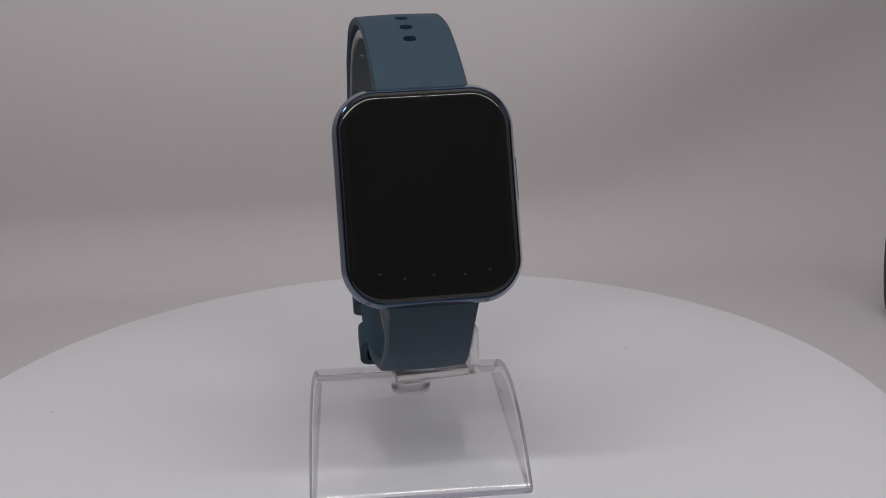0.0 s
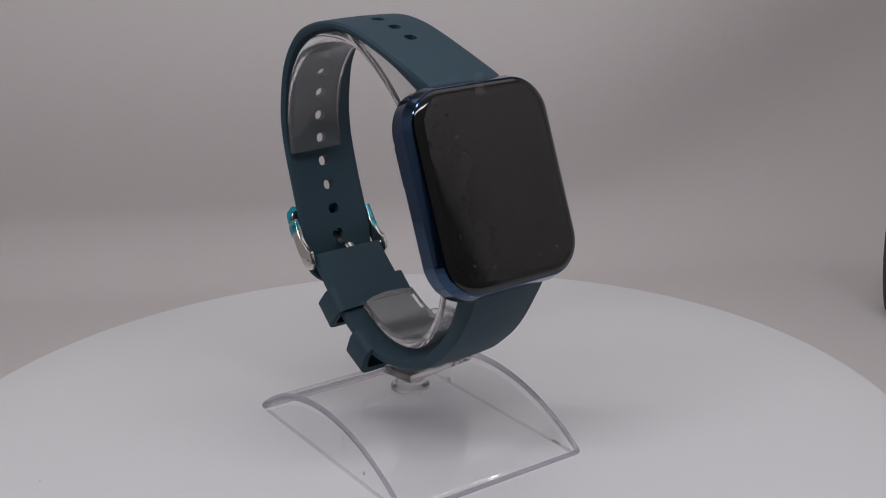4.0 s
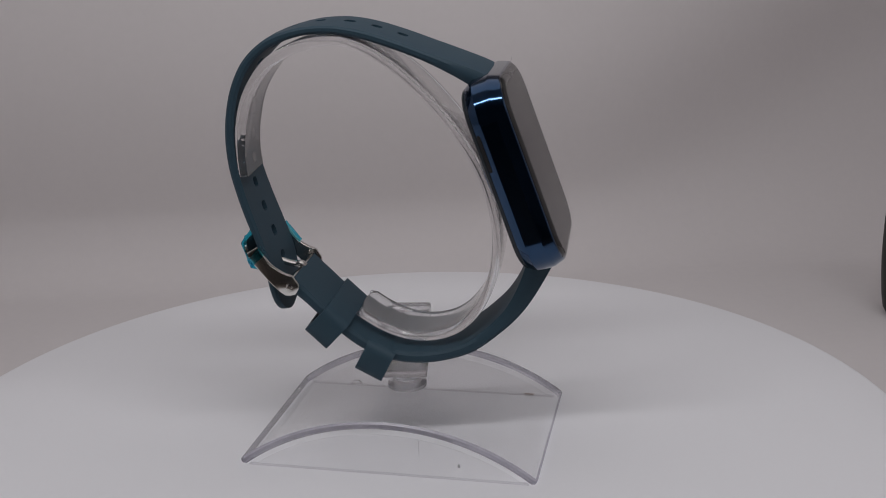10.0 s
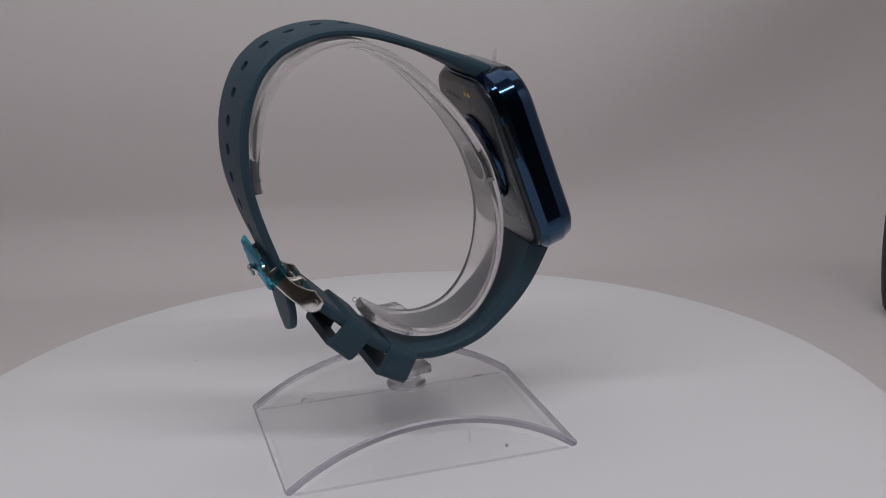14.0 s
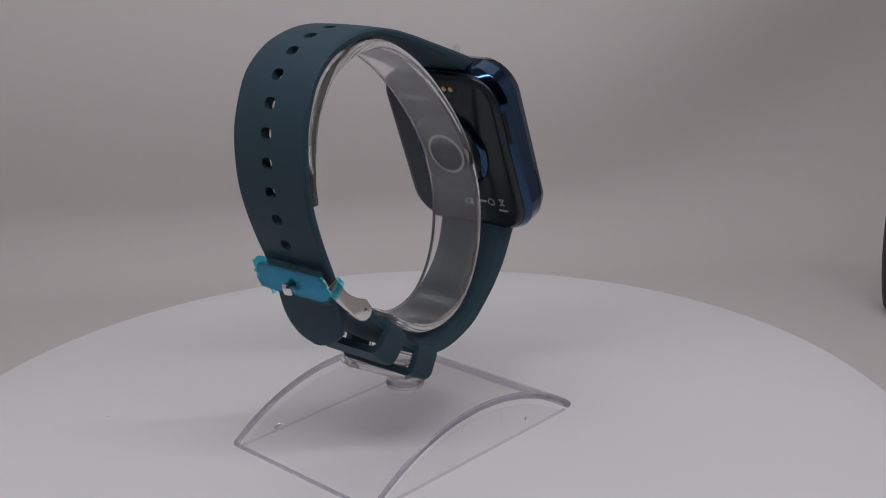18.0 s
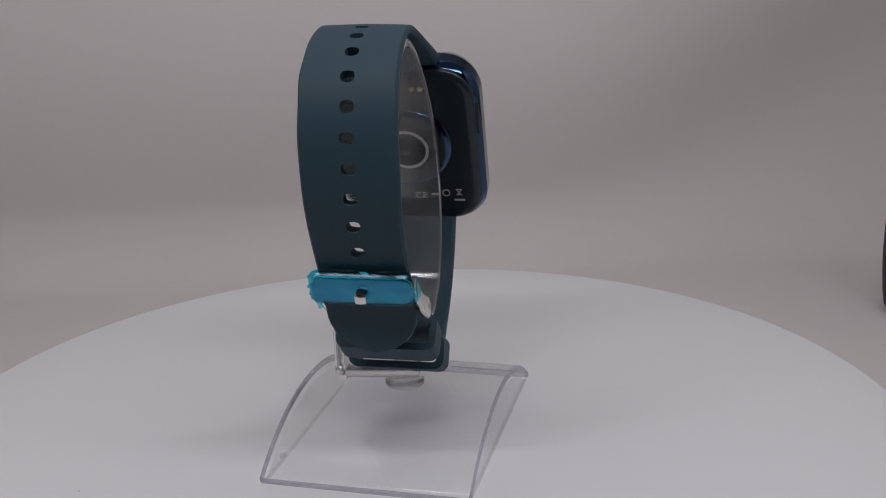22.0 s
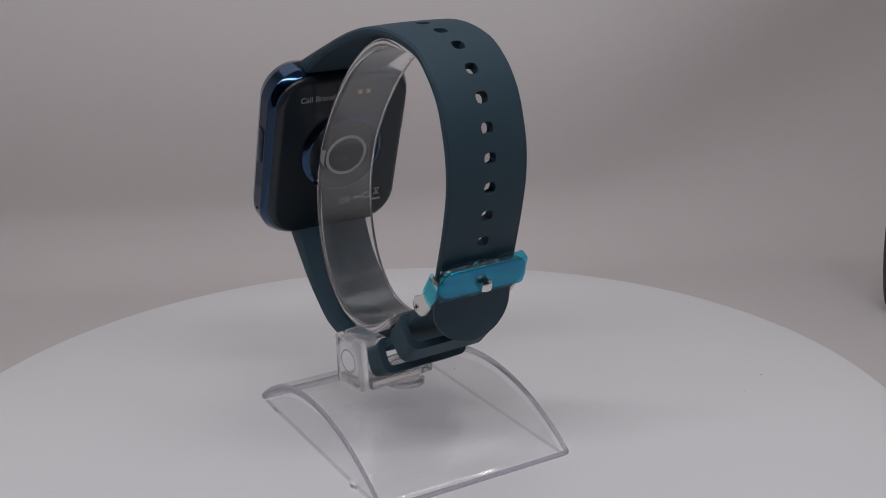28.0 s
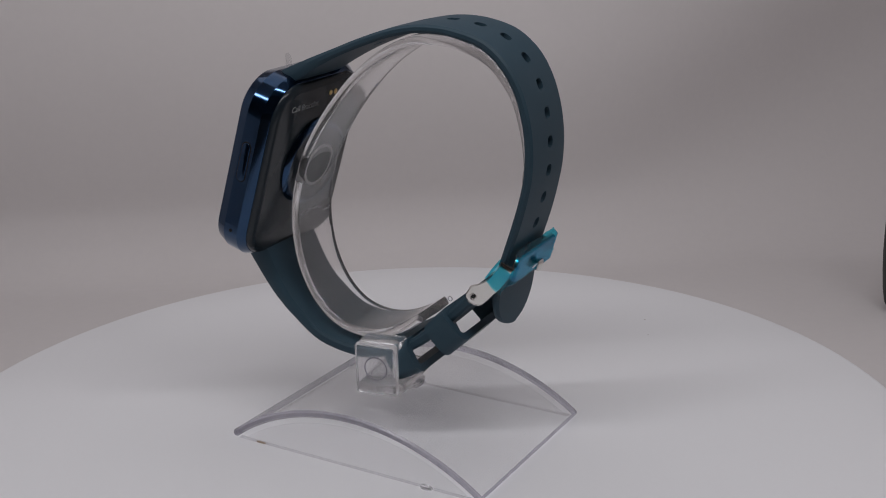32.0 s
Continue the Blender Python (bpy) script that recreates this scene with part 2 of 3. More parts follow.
def box(x0, x1, y0, y1, z0, z1, bevel=0.0, m=None, segments=2):
    """A box in millimetres, its edges rounded by bevel, moved by m."""
    bm = bmesh.new()
    bmesh.ops.create_cube(bm, size=1)
    for v in bm.verts:
        v.co = Vector((x0 + (v.co.x + 0.5) * (x1 - x0), y0 + (v.co.y + 0.5) * (y1 - y0), z0 + (v.co.z + 0.5) * (z1 - z0))) * MM
    if bevel:
        bmesh.ops.bevel(bm, geom=bm.edges[:], offset=bevel * MM, segments=segments, affect="EDGES", profile=0.5)
    if m is not None:
        bm.transform(m)
    return bm


def lathe(profile, m=None, n=48, cap=True):
    """Turns rows of (radius, height) in millimetres round the z axis."""
    loops = [[(r * math.cos(2 * math.pi * k / n) * MM, r * math.sin(2 * math.pi * k / n) * MM, z * MM) for k in range(n)] for r, z in profile]
    bm = loft(loops, cap, cap)
    if m is not None:
        bm.transform(m)
    return bm


def joined(*bms):
    out = bmesh.new()
    for b in bms:
        me = bpy.data.meshes.new("t")
        b.to_mesh(me)
        b.free()
        out.from_mesh(me)
        bpy.data.meshes.remove(me)
    return out


# ---- the setting: a white photo box on a table in a dim room ----
FLOOR = -0.036
BACK, SIDE, ROOF, FRONT, SIDE_FRONT = 0.49, 0.31, 0.36, -0.175, -0.132


def sweep(x):
    """The curve of the backdrop at x: rows of (y, z) from the front of the floor up to the roof. The sheet stands steep at its
    foot, leans back above it, and bends more gently and higher up towards its right side."""
    u = min(1.0, max(0.0, (x - 0.05) / 0.24))
    u = u * u * (3 - 2 * u)
    w = min(1.0, max(0.0, (x + 0.16) / 0.26))
    r = 0.03 + 0.068 * u
    y, z = 0.236 + 0.09 * u - r, FLOOR
    rows = [(FRONT + (y - FRONT) * k / 4, FLOOR) for k in range(5)]
    length = 0.0
    while z < ROOF:
        step = 0.004 if z < 0.12 else 0.02
        if length < r * math.pi / 2:
            a = length / r
        else:
            v = min(1.0, max(0.0, length - 0.012 - r * math.pi / 2) / (0.10 - 0.04 * u))
            a = math.pi / 2 + radians(6.0 - 2.0 * u - (28.0 + 16.0 * w + 3.0 * u) * v * v * (3 - 2 * v))
        y, z, length = y + step * math.cos(a), z + step * math.sin(a), length + step
        rows.append((y, z))
    flat = np.array(rows[5:])
    s = np.linspace(0, 1, 60) ** 1.7 * (len(flat) - 1)
    return rows[:5] + [(float(np.interp(k, np.arange(len(flat)), flat[:, 0])), float(np.interp(k, np.arange(len(flat)), flat[:, 1]))) for k in s]


def sheet(x0, x1, thick, n_x=26):
    """The backdrop, with its thickness outwards."""
    bm = bmesh.new()
    front, rear = [], []
    for k in range(n_x + 1):
        x = x0 + (x1 - x0) * k / n_x
        p = np.array(sweep(x))
        t = np.gradient(p, axis=0)
        t /= np.linalg.norm(t, axis=1)[:, None]
        q = p + np.stack([t[:, 1], -t[:, 0]], 1) * thick
        front.append([bm.verts.new((x, y, z)) for y, z in p])
        rear.append([bm.verts.new((x, y, z)) for y, z in q])
    n = len(front[0])
    for side in (front, rear):
        for a, b in zip(side, side[1:]):
            for i in range(n - 1):
                bm.faces.new((a[i], b[i], b[i + 1], a[i + 1]))
    for k in (0, -1):
        for i in range(n - 1):
            bm.faces.new((front[k][i], front[k][i + 1], rear[k][i + 1], rear[k][i]))
    for i in (0, -1):
        for k in range(n_x):
            bm.faces.new((front[k][i], front[k + 1][i], rear[k + 1][i], rear[k][i]))
    return bm


tagged(part("backdrop", sheet(-SIDE + 0.002, SIDE - 0.006, 0.002), M_WALL), "matt off-white backdrop sheet curving up behind the turntable", "backdrop", kind="structure")
K = 1000
tagged(part("wall_left", box(-SIDE * K - 6, -SIDE * K, SIDE_FRONT * K, BACK * K + 4, FLOOR * K - 2, ROOF * K + 0.8, 0.5), M_WALL), "white inner side wall of a photo box", "wall", kind="structure")
tagged(part("wall_right", box(SIDE * K, SIDE * K + 6, SIDE_FRONT * K, BACK * K + 4, FLOOR * K - 2, ROOF * K + 0.8, 0.5), M_WALL), "white inner side wall of a photo box", "wall", kind="structure")
tagged(part("ceiling", box(-SIDE * K - 6, SIDE * K + 6, FRONT * K, BACK * K + 4, ROOF * K + 1, ROOF * K + 7, 0.5), M_WALL), "white roof panel of a photo box", "ceiling", kind="structure")
tagged(part("ground", box(-760, 760, -860, 610, FLOOR * K - 40, FLOOR * K - 4, 2), M_TABLE), "dark table top under a photo box", "table top", kind="structure")
for nm, b in (("wall_room_front", (-750, 750, -870, -850, -70, 750)), ("wall_room_back", (-750, 750, 600, 620, -70, 750)),
              ("wall_room_left", (-770, -750, -870, 620, -70, 750)), ("wall_room_right", (750, 770, -870, 620, -70, 750)),
              ("ceiling_room", (-770, 770, -870, 620, 751, 771))):
    tagged(part(nm, box(*b), M_ROOM), "plain dim wall of the room round the photo box", "wall", kind="structure")

# ---- the turntable ----
turntable = tagged(new("turntable"), "round white plastic motorised turntable with a rounded rim", "turntable")
RIM = 119.7
part("disc", lathe([(0.01, 0), (60, 0), (100, 0), (RIM - 1.6, 0), (RIM - 0.8, -0.2), (RIM - 0.2, -0.8), (RIM, -1.6), (RIM, -7), (RIM - 1, -8), (0.01, -8)], n=160), M_DISC, turntable)
part("foot", lathe([(0.01, -8.5), (84, -8.5), (86, -10), (88, -34), (87, -35.9), (0.01, -35.9)], n=96), M_DISC, turntable)

for x, y, r in ((0.0644, 0.0400, 0.4), (-0.088, 0.0289, 0.45), (-0.0772, 0.0335, 0.3)):
    part("dust_speck", lathe([(0.01, 0.0), (r, 0.0), (r * 0.8, 0.06), (0.01, 0.1)], pose(x, y, 0.00005) @ Matrix.Diagonal((1, 0.6, 1, 1)), n=9), M_DUST, turntable, "tiny speck of grey dust")
# made-up upright shape for a dark sliver at the right whose nature is unknown
post = tagged(part("dark_post", lathe([(0.01, 0), (7, 0), (8.6, 3), (9.4, 8), (10.0, 15), (10.35, 22), (10.4, 29), (10.3, 36), (9.9, 43), (9.2, 49), (8.0, 54), (6.0, 57), (3.0, 58.4), (0.01, 58.8)], pose(0.1887, 0.15, FLOOR + 0.0002), n=48), M_SLIVER),
              "slim dark rounded form added on the backdrop for an unidentified dark sliver", "post")

# ---- the clear display stand ----
stand = tagged(new("display_stand"), "clear acrylic watch display stand with an arched base and open ring", "display stand")
YAW = pose(0.0008, -0.0003, 0, 0, 0, -3.2)


def tint_cut_edges(ob, chosen):
    """Gives the cut edges of a clear sheet their own surface, tinted grey in place of refraction: the faces that
    chosen(normal, centre) picks.
    """
    ob.data.materials.append(M_EDGE)
    for f in ob.data.polygons:
        if chosen(f.normal, f.center):
            f.material_index = 1


def arch():
    """The base: a plate bent into an arc, standing on its two straight ends."""
    R, half, top, th = 56.2, 33.4, 11.2, 1.75
    a1 = math.asin(half / R)
    loops = []
    width = 23.6
    for a in np.linspace(-a1, a1, 49):
        loop = []
        for x, d in ((-width, 0.45), (-width + 0.45, 0), (width - 0.45, 0), (width, 0.45), (width, th - 0.45), (width - 0.45, th), (-width + 0.45, th), (-width, th - 0.45)):
            r = R - d
            loop.append((x * MM, r * math.sin(a) * MM, (top - R + r * math.cos(a)) * MM))
        loops.append(loop)
    # blunt, rounded feet
    for end, sgn in ((0, -1), (-1, 1)):
        c = np.mean(np.array(loops[end]), axis=0)
        foot = [tuple(c + (np.array(p) - c) * np.array([0.985, 0.75, 0.75]) + np.array([0, sgn * 0.5 * MM, -0.35 * MM])) for p in loops[end]]
        if end == 0:
            loops.insert(0, foot)
        else:
            loops.append(foot)
    bm = loft(loops)
    low = min(v.co.z for v in bm.verts)
    bm.transform(Matrix.Translation((0, 0, 0.0001 - low)))
    bm.transform(YAW)
    return bm


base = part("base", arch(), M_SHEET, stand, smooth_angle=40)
tint_cut_edges(base, lambda n, c: abs((YAW.inverted().to_3x3() @ n).x) > 0.5 or abs((YAW.inverted() @ c).y) > 0.0330)


def end_wall(x):
    """A thin clear wall that closes the arch at one side, down to the ground."""
    R, top, th = 56.2 - 1.75, 11.2 - 1.75, 0.4
    a1 = math.asin(31.6 / R)
    pts = [(R * math.sin(a), max(0.5, top - R + R * math.cos(a) - 0.03)) for a in np.linspace(-a1, a1, 33)]
    pts = [(pts[-1][0], 0.44)] + pts[::-1] + [(pts[0][0], 0.44)]
    bm = loft([[tuple(YAW @ (Vector((x + d, y, z)) * MM)) for y, z in pts] for d in (-th / 2, th / 2)])
    return bm


for x in (-22.8, 22.8):
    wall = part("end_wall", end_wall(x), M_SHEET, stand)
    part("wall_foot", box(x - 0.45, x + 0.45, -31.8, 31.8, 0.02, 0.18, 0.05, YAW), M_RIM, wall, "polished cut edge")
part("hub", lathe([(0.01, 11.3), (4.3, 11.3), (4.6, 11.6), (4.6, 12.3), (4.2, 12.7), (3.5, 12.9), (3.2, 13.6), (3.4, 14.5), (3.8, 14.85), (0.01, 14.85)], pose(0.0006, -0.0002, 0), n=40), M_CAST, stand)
# small marks and chips on the end walls: (wall x, y, z, radius)
for x, y, z, r in ((-23.02, -16.6, 3.3, 0.5), (-23.02, 12.0, 1.6, 0.18), (23.02, 9.5, 1.2, 0.2)):
    part("speck", lathe([(0.01, -0.03), (r, -0.03), (0.8 * r, 0.05), (0.01, 0.08)], YAW @ pose(x * MM, y * MM, z * MM, 0, 90 if x > 0 else -90, 0) @ Matrix.Diagonal((1, 0.7, 1, 1)), n=9), M_SPECK, stand,
         "small grey mark on the clear wall")
part("scratch", box(-23.06, -23.01, -7.9, -7.72, 5.4, 8.7, 0, YAW), M_RIM, stand, "fine upright scratch in the clear wall")
part("chip", box(22.9, 23.35, -26.6, -24.2, 0.05, 0.42, 0.1, YAW), M_BROWN, stand, "brownish smear at the foot of the wall")
part("glue_drop", lathe([(0.01, 0.0), (1.15, 0.0), (1.2, 0.35), (0.8, 0.85), (0.01, 1.0)], YAW @ pose(0.0234, 0.0200, 0.0001) @ Matrix.Diagonal((0.6, 1.3, 1, 1)), n=14), M_CAST, stand,
     "hardened clear drop of glue")
BR = pose(0, 0, 0, 0, 0, 6)
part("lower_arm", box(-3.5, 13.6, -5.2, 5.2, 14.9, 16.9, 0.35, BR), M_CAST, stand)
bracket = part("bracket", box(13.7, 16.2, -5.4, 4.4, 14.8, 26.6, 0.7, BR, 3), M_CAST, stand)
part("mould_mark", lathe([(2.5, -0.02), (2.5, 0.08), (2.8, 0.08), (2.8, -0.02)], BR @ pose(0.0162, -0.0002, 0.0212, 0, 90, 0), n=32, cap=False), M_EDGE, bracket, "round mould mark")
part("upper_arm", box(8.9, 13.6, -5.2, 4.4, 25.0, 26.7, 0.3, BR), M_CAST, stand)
RX = 1.7
ring_path = [(34.2, 63.6), (34.5, 68.5), (34.2, 75.1), (32.0, 82.4), (27.1, 89.2), (20.4, 92.8), (13.5, 93.9), (8.0, 93.2), (2.2, 90.6), (-4.0, 86.2), (-10, 80.2),
             (-15.6, 73.0), (-20.2, 64.8), (-22.9, 56.0), (-23.6, 48.0), (-22.4, 39.8), (-19.2, 32.6), (-14.2, 27.4), (-8, 25.1), (-1.5, 25.3), (4.5, 27.5), (10.0, 31.0)]
ring = part("ring", ribbon([(y, z, RX - 0.02 * y - 2.0 * max(0, (y - 8) / 24) * (z > 50), 7.1, 2.1 + 0.5 * max(0.0, min(1.0, (y - 8) / 15)) * (z > 70), 3.4 * max(0.0, min(1.0, (y + 5) / 30)) * (z > 50)) for y, z in ring_path], -1, step=1.2, tip=1.6,
                    crown=0.05, edge=0.25), M_CLEAR, stand, smooth_angle=40)
# the small round ejector marks at the lower end of the ring's edge
for x in (-1, 1):
    part("mould_mark", lathe([(0.45, -0.05), (0.45, 0.06), (0.62, 0.06), (0.62, -0.05)], pose((RX - 0.22 + x * 7.12) * MM, 0.0090, 0.0314, 0, 90 * x, 0), n=18, cap=False),
         M_EDGE, ring, "small round mould mark")
# shadows are switched off for all but the ring, to brighten the disc
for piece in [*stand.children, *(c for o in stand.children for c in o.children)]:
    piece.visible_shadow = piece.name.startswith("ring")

# ---- the smartwatch ----
watch = tagged(new("smartwatch"), "square smartwatch with navy metal case and petrol silicone strap", "smartwatch")
TILT = radians(19.1)
CN = Vector((0, -math.cos(TILT), math.sin(TILT)))
CE = Vector((0, math.sin(TILT), math.cos(TILT)))
CX = Vector((1, 0, 0))
CC = Vector((2.95, -30.85, 65.78))
CASE = Matrix((( *(CX), 0), (*(CE), 0), (*(CN), 0), (0, 0, 0, 1))).transposed()
CASE.translation = CC * MM
W, H, RAD = 36.3, 43.7, 8.8


def case_loop(inset, d, w=W, h=H, r=RAD):
    return [tuple(CASE @ (Vector((x, v, d)) * MM)) for x, v in outline(w - 2 * inset, h - 2 * inset, max(0.6, r - inset), 24)]


case = part("case", loft([case_loop(*p) for p in ((1.5, 0.0), (1.35, 0.12), (1.2, 0.15), (1.0, 0.06), (0.82, -0.12), (0.03, -2.3), (0, -2.42), (0, -5.95), (0.04, -6.06),
                                                  (0.96, -7.62), (1.06, -7.74), (1.2, -7.78), (1.5, -7.78))]), M_BLUE, watch, "glossy navy metal case", 12)
part("back_plate", loft([case_loop(*p) for p in ((1.22, -7.6), (1.2, -7.85), (1.32, -8.2), (1.6, -8.55), (2.0, -8.8), (2.5, -8.95), (3.1, -9.02))]), M_BACK, watch, "blue-black plastic back cover")
part("cover_glass", loft([case_loop(*p) for p in ((1.2, -0.1), (1.2, 0.1), (1.4, 0.34), (1.8, 0.60), (2.2, 0.80), (2.5, 0.88), (2.8, 0.90), (3.2, 0.90))]), M_GLASS, watch, "black curved cover glass")
film = part("screen_film", loft([case_loop(*p) for p in ((2.95, 0.92), (2.95, 0.97), (3.0, 0.98))]), M_FILM, watch, "clear protective screen film")


def local_box(x0, x1, v0, v1, d0, d1, bevel=0.0):
    return box(x0, x1, v0, v1, d0, d1, bevel, CASE)


tab = bmesh.new()
tab_rows = []
for k in range(9):
    u = k / 8
    v, d = 18.2 + 4.4 * u, 1.0 + 2.6 * max(0, u - 0.4) ** 1.5
    w = 1.15 * math.sqrt(max(0.15, 1 - max(0.0, (u - 0.75) / 0.25) ** 2))
    tab_rows.append([[tab.verts.new(CASE @ (Vector((x, v, d + o)) * MM)) for x in (0.3 - w, 0.3 + w)] for o in (0, 0.08)])
for a, b in zip(tab_rows, tab_rows[1:]):
    for o in (0, 1):
        tab.faces.new((a[o][0], a[o][1], b[o][1], b[o][0]))
    for k in (0, 1):
        tab.faces.new((a[0][k], b[0][k], b[1][k], a[1][k]))
for r in (tab_rows[0], tab_rows[-1]):
    tab.faces.new((r[0][0], r[0][1], r[1][1], r[1][0]))
part("pull_tab", tab, M_TAB, film, "clear pull tab of the film")

# side button, microphone hole and speaker slot
BUTTON = CASE @ pose((W / 2) * MM, 2.5 * MM, -4.0 * MM, 0, 90, 0)
part("button", loft([[tuple(BUTTON @ (Vector((y, v, d)) * MM)) for y, v in outline(2.0 - i, 9.0 - i, 0.95 - i / 2, 6)] for i, d in ((0, -0.4), (0, 0.16), (0.15, 0.26), (0.5, 0.3))]), M_BLUE, case)
part("button_gap", loft([[tuple(BUTTON @ (Vector((y, v, d)) * MM)) for y, v in outline(2.5, 9.5, 1.2, 6)] for d in (-0.3, 0.012)]), M_DARK, case, "dark gap round the button")
part("microphone_hole", lathe([(0.01, -0.3), (0.4, -0.3), (0.4, 0.03), (0.01, 0.03)], CASE @ pose(W / 2 * MM, -14.4 * MM, -4.2 * MM, 0, 90, 0), n=12), M_DARK, case, "tiny dark hole")
SLOT = CASE @ pose((-W / 2 + 0.78) * MM, 7.4 * MM, -7.35 * MM, 0, -120, 0)
part("speaker_slot", loft([[tuple(SLOT @ (Vector((y, v, d)) * MM)) for y, v in outline(0.9, 8.2, 0.4, 6)] for d in (-0.3, 0.06)]), M_DARK, case, "black speaker slot")

# the back: sensor dome with its ring, contacts and print
REAR = CASE @ pose(0, 0, -9.02 * MM, 0, 180, 0)
DOME = REAR @ pose(0.45 * MM, 0.9 * MM, 0)
dome = part("sensor_dome", lathe([(0.01, -0.2), (10.3, -0.2), (10.2, 0.5), (9.7, 1.05), (9.2, 1.12), (8.9, 1.0), (6, 1.35), (3, 1.5), (0.01, 1.54)], DOME, n=64), M_BACK, watch, "dark round sensor window")
part("sensor_rim", lathe([(9.15, 1.0), (10.35, 0.1), (10.5, 0.35), (10.1, 0.95), (9.5, 1.3), (9.1, 1.25)], DOME, n=64, cap=False), M_BLUE, dome, "thin navy metal rim")
part("sensor_ring", lathe([(4.6, 1.38), (4.6, 1.475), (5.35, 1.425), (5.35, 1.3)], DOME, n=48, cap=False), M_RING, dome, "pale grey printed ring")
part("sensor_eye", local_box(-1.1, 1.1, -0.5, 0.5, -10.62, -10.55, 0.03), M_FAINT, dome, "faint sensor mark")
for k, x in enumerate((2.9, 4.9)):
    part("contact", lathe([(0.01, -0.1), (0.62, -0.1), (0.62, 0.12), (0.45, 0.24), (0.01, 0.28)], REAR @ pose(x * MM, 17.0 * MM, 0), n=20), M_GOLD, watch, "gold charging contact")


def lettering(name, text, x, v, size, mat, parent):
    cu = bpy.data.curves.new(name, "FONT")
    cu.body, cu.size, cu.extrude, cu.align_x, cu.align_y = text, size * MM, 0.00002, "LEFT", "CENTER"
    cu.materials.append(mat)
    ob = new(name, cu)
    ob.matrix_world = REAR @ pose(x * MM, v * MM, 0.03 * MM)
    ob.parent = parent
    return ob


lettering("lettering", "Call Bracelet", -11.6, 15.3, 2.0, M_PRINT, watch)
lettering("lettering", "CE", 0.8, -13.3, 2.5, M_PRINT, watch)
for x0, x1, v0, v1 in ((4.8, 7.0, -13.2, -12.6), (10.3, 12.9, -15.0, -14.5)):
    part("print_bar", box(x0, x1, v0, v1, 0.0, 0.04, 0, REAR), M_PRINT, watch)
part("print_circle", lathe([(0.75, 0), (0.75, 0.04), (1.0, 0.04), (1.0, 0)], REAR @ pose(8.4 * MM, -12.8 * MM, 0), n=24, cap=False), M_PRINT, watch)
BIN = REAR @ pose(11.6 * MM, -12.6 * MM, 0) @ Matrix.Scale(1.25, 4)
part("print_bin", joined(*[box(-0.9, 0.9, -0.09, 0.09, 0, 0.04, 0, BIN @ pose(0, 0, 0, 0, 0, a)) for a in (52, -52)], box(-0.6, 0.6, 0.62, 0.8, 0, 0.045, 0, BIN), box(-0.35, 0.35, -0.6, -0.45, 0, 0.045, 0, BIN)), M_PRINT, watch)

# the long strap with its holes, from the top of the case over the ring to the tail below the buckle
long_path = [(-24.2, 83.8, 3.4, 9.6, 5, 0), (-20.3, 86.2, 3.4, 9.6, 4.2, 0), (-14, 88.6, 3.4, 9.6, 3, 0), (-7.5, 90.9, 3.4, 9.6, 2.2, 0), (-1.2, 93.2, 3.3, 9.6, 2.1, 0), (5.1, 95.15, 3.1, 9.6, 2, 0),
             (11.4, 96.3, 2.6, 9.6, 2, 0), (17.7, 96.15, 2.1, 9.6, 2, 0.93), (23.5, 94.85, 1.7, 9.6, 2.2, 1.736), (27.6, 92.9, 1.4, 9.6, 2.2, 2.356), (31.7, 89.1, 1.35, 9.75, 2.2, 2.79), (34.5, 84, 1.05, 9.75, 2.2, 3.1),
             (36.2, 78.1, 1, 9.8, 2.2, 3.224), (36.8, 72, 0.8, 9.8, 2.2, 3.1), (36.5, 65.9, 0.8, 9.7, 2.2, 2.79), (35.3, 60.2, 0.8, 9.6, 2.2, 2.17), (33.6, 54.5, 0.7, 9.5, 2.2, 1.364), (31.5, 48.9, 0.5, 9.5, 2, 0.62),
             (29.8, 43.5, 0.3, 9.5, 2, 0), (28.7, 38, 0, 9.5, 1.9, 0), (27.8, 30.7, -0.2, 9.5, 1.7, 0)]
s_g1 = at_length(long_path, 27.4, 93.1)
part("long_strap", ribbon(long_path, 1, [s_g1 + (5.95 * k - 0.7 if k < -2 else 6.03 * k) for k in range(-5, 10)], tip=8.5), M_STRAP, watch, "petrol silicone strap half with a row of holes")

# the short strap from the bottom of the case to the buckle
short_path = [(-36.4, 46.2, 2.7, 10, 6.6, 0), (-34.5, 42, 2.7, 9.3, 6, 0), (-31, 36, 2.4, 9.1, 4.8, 0), (-27.7, 31.7, 2.3, 9.1, 4, 0), (-23.8, 28, 2.2, 9.2, 3.4, 0), (-17.5, 23.3, 2.1, 9.4, 3, 0), (-11, 21.1, 1.7, 9.5, 2.9, 0),
              (-4.5, 20.5, 1.2, 9.8, 2.9, 0), (1.5, 21.3, 0.7, 9.7, 2.8, 0), (6, 23, 0.3, 9.6, 2.8, 0), (9.6, 25.2, 0, 9.5, 2.7, 0), (13.5, 28.4, -0.2, 9.5, 2.7, 0), (17.5, 32.1, -0.3, 9.5, 2.7, 0), (21, 35.4, -0.3, 9.4, 2.9, 0), (23.6, 37.3, -0.2, 9.3, 3.4, 0), (25, 38.9, -0.2, 9.2, 3.2, 0)]
part("short_strap", ribbon(short_path, -1, edge=0.25), M_STRAP, watch, "thicker petrol silicone strap half")


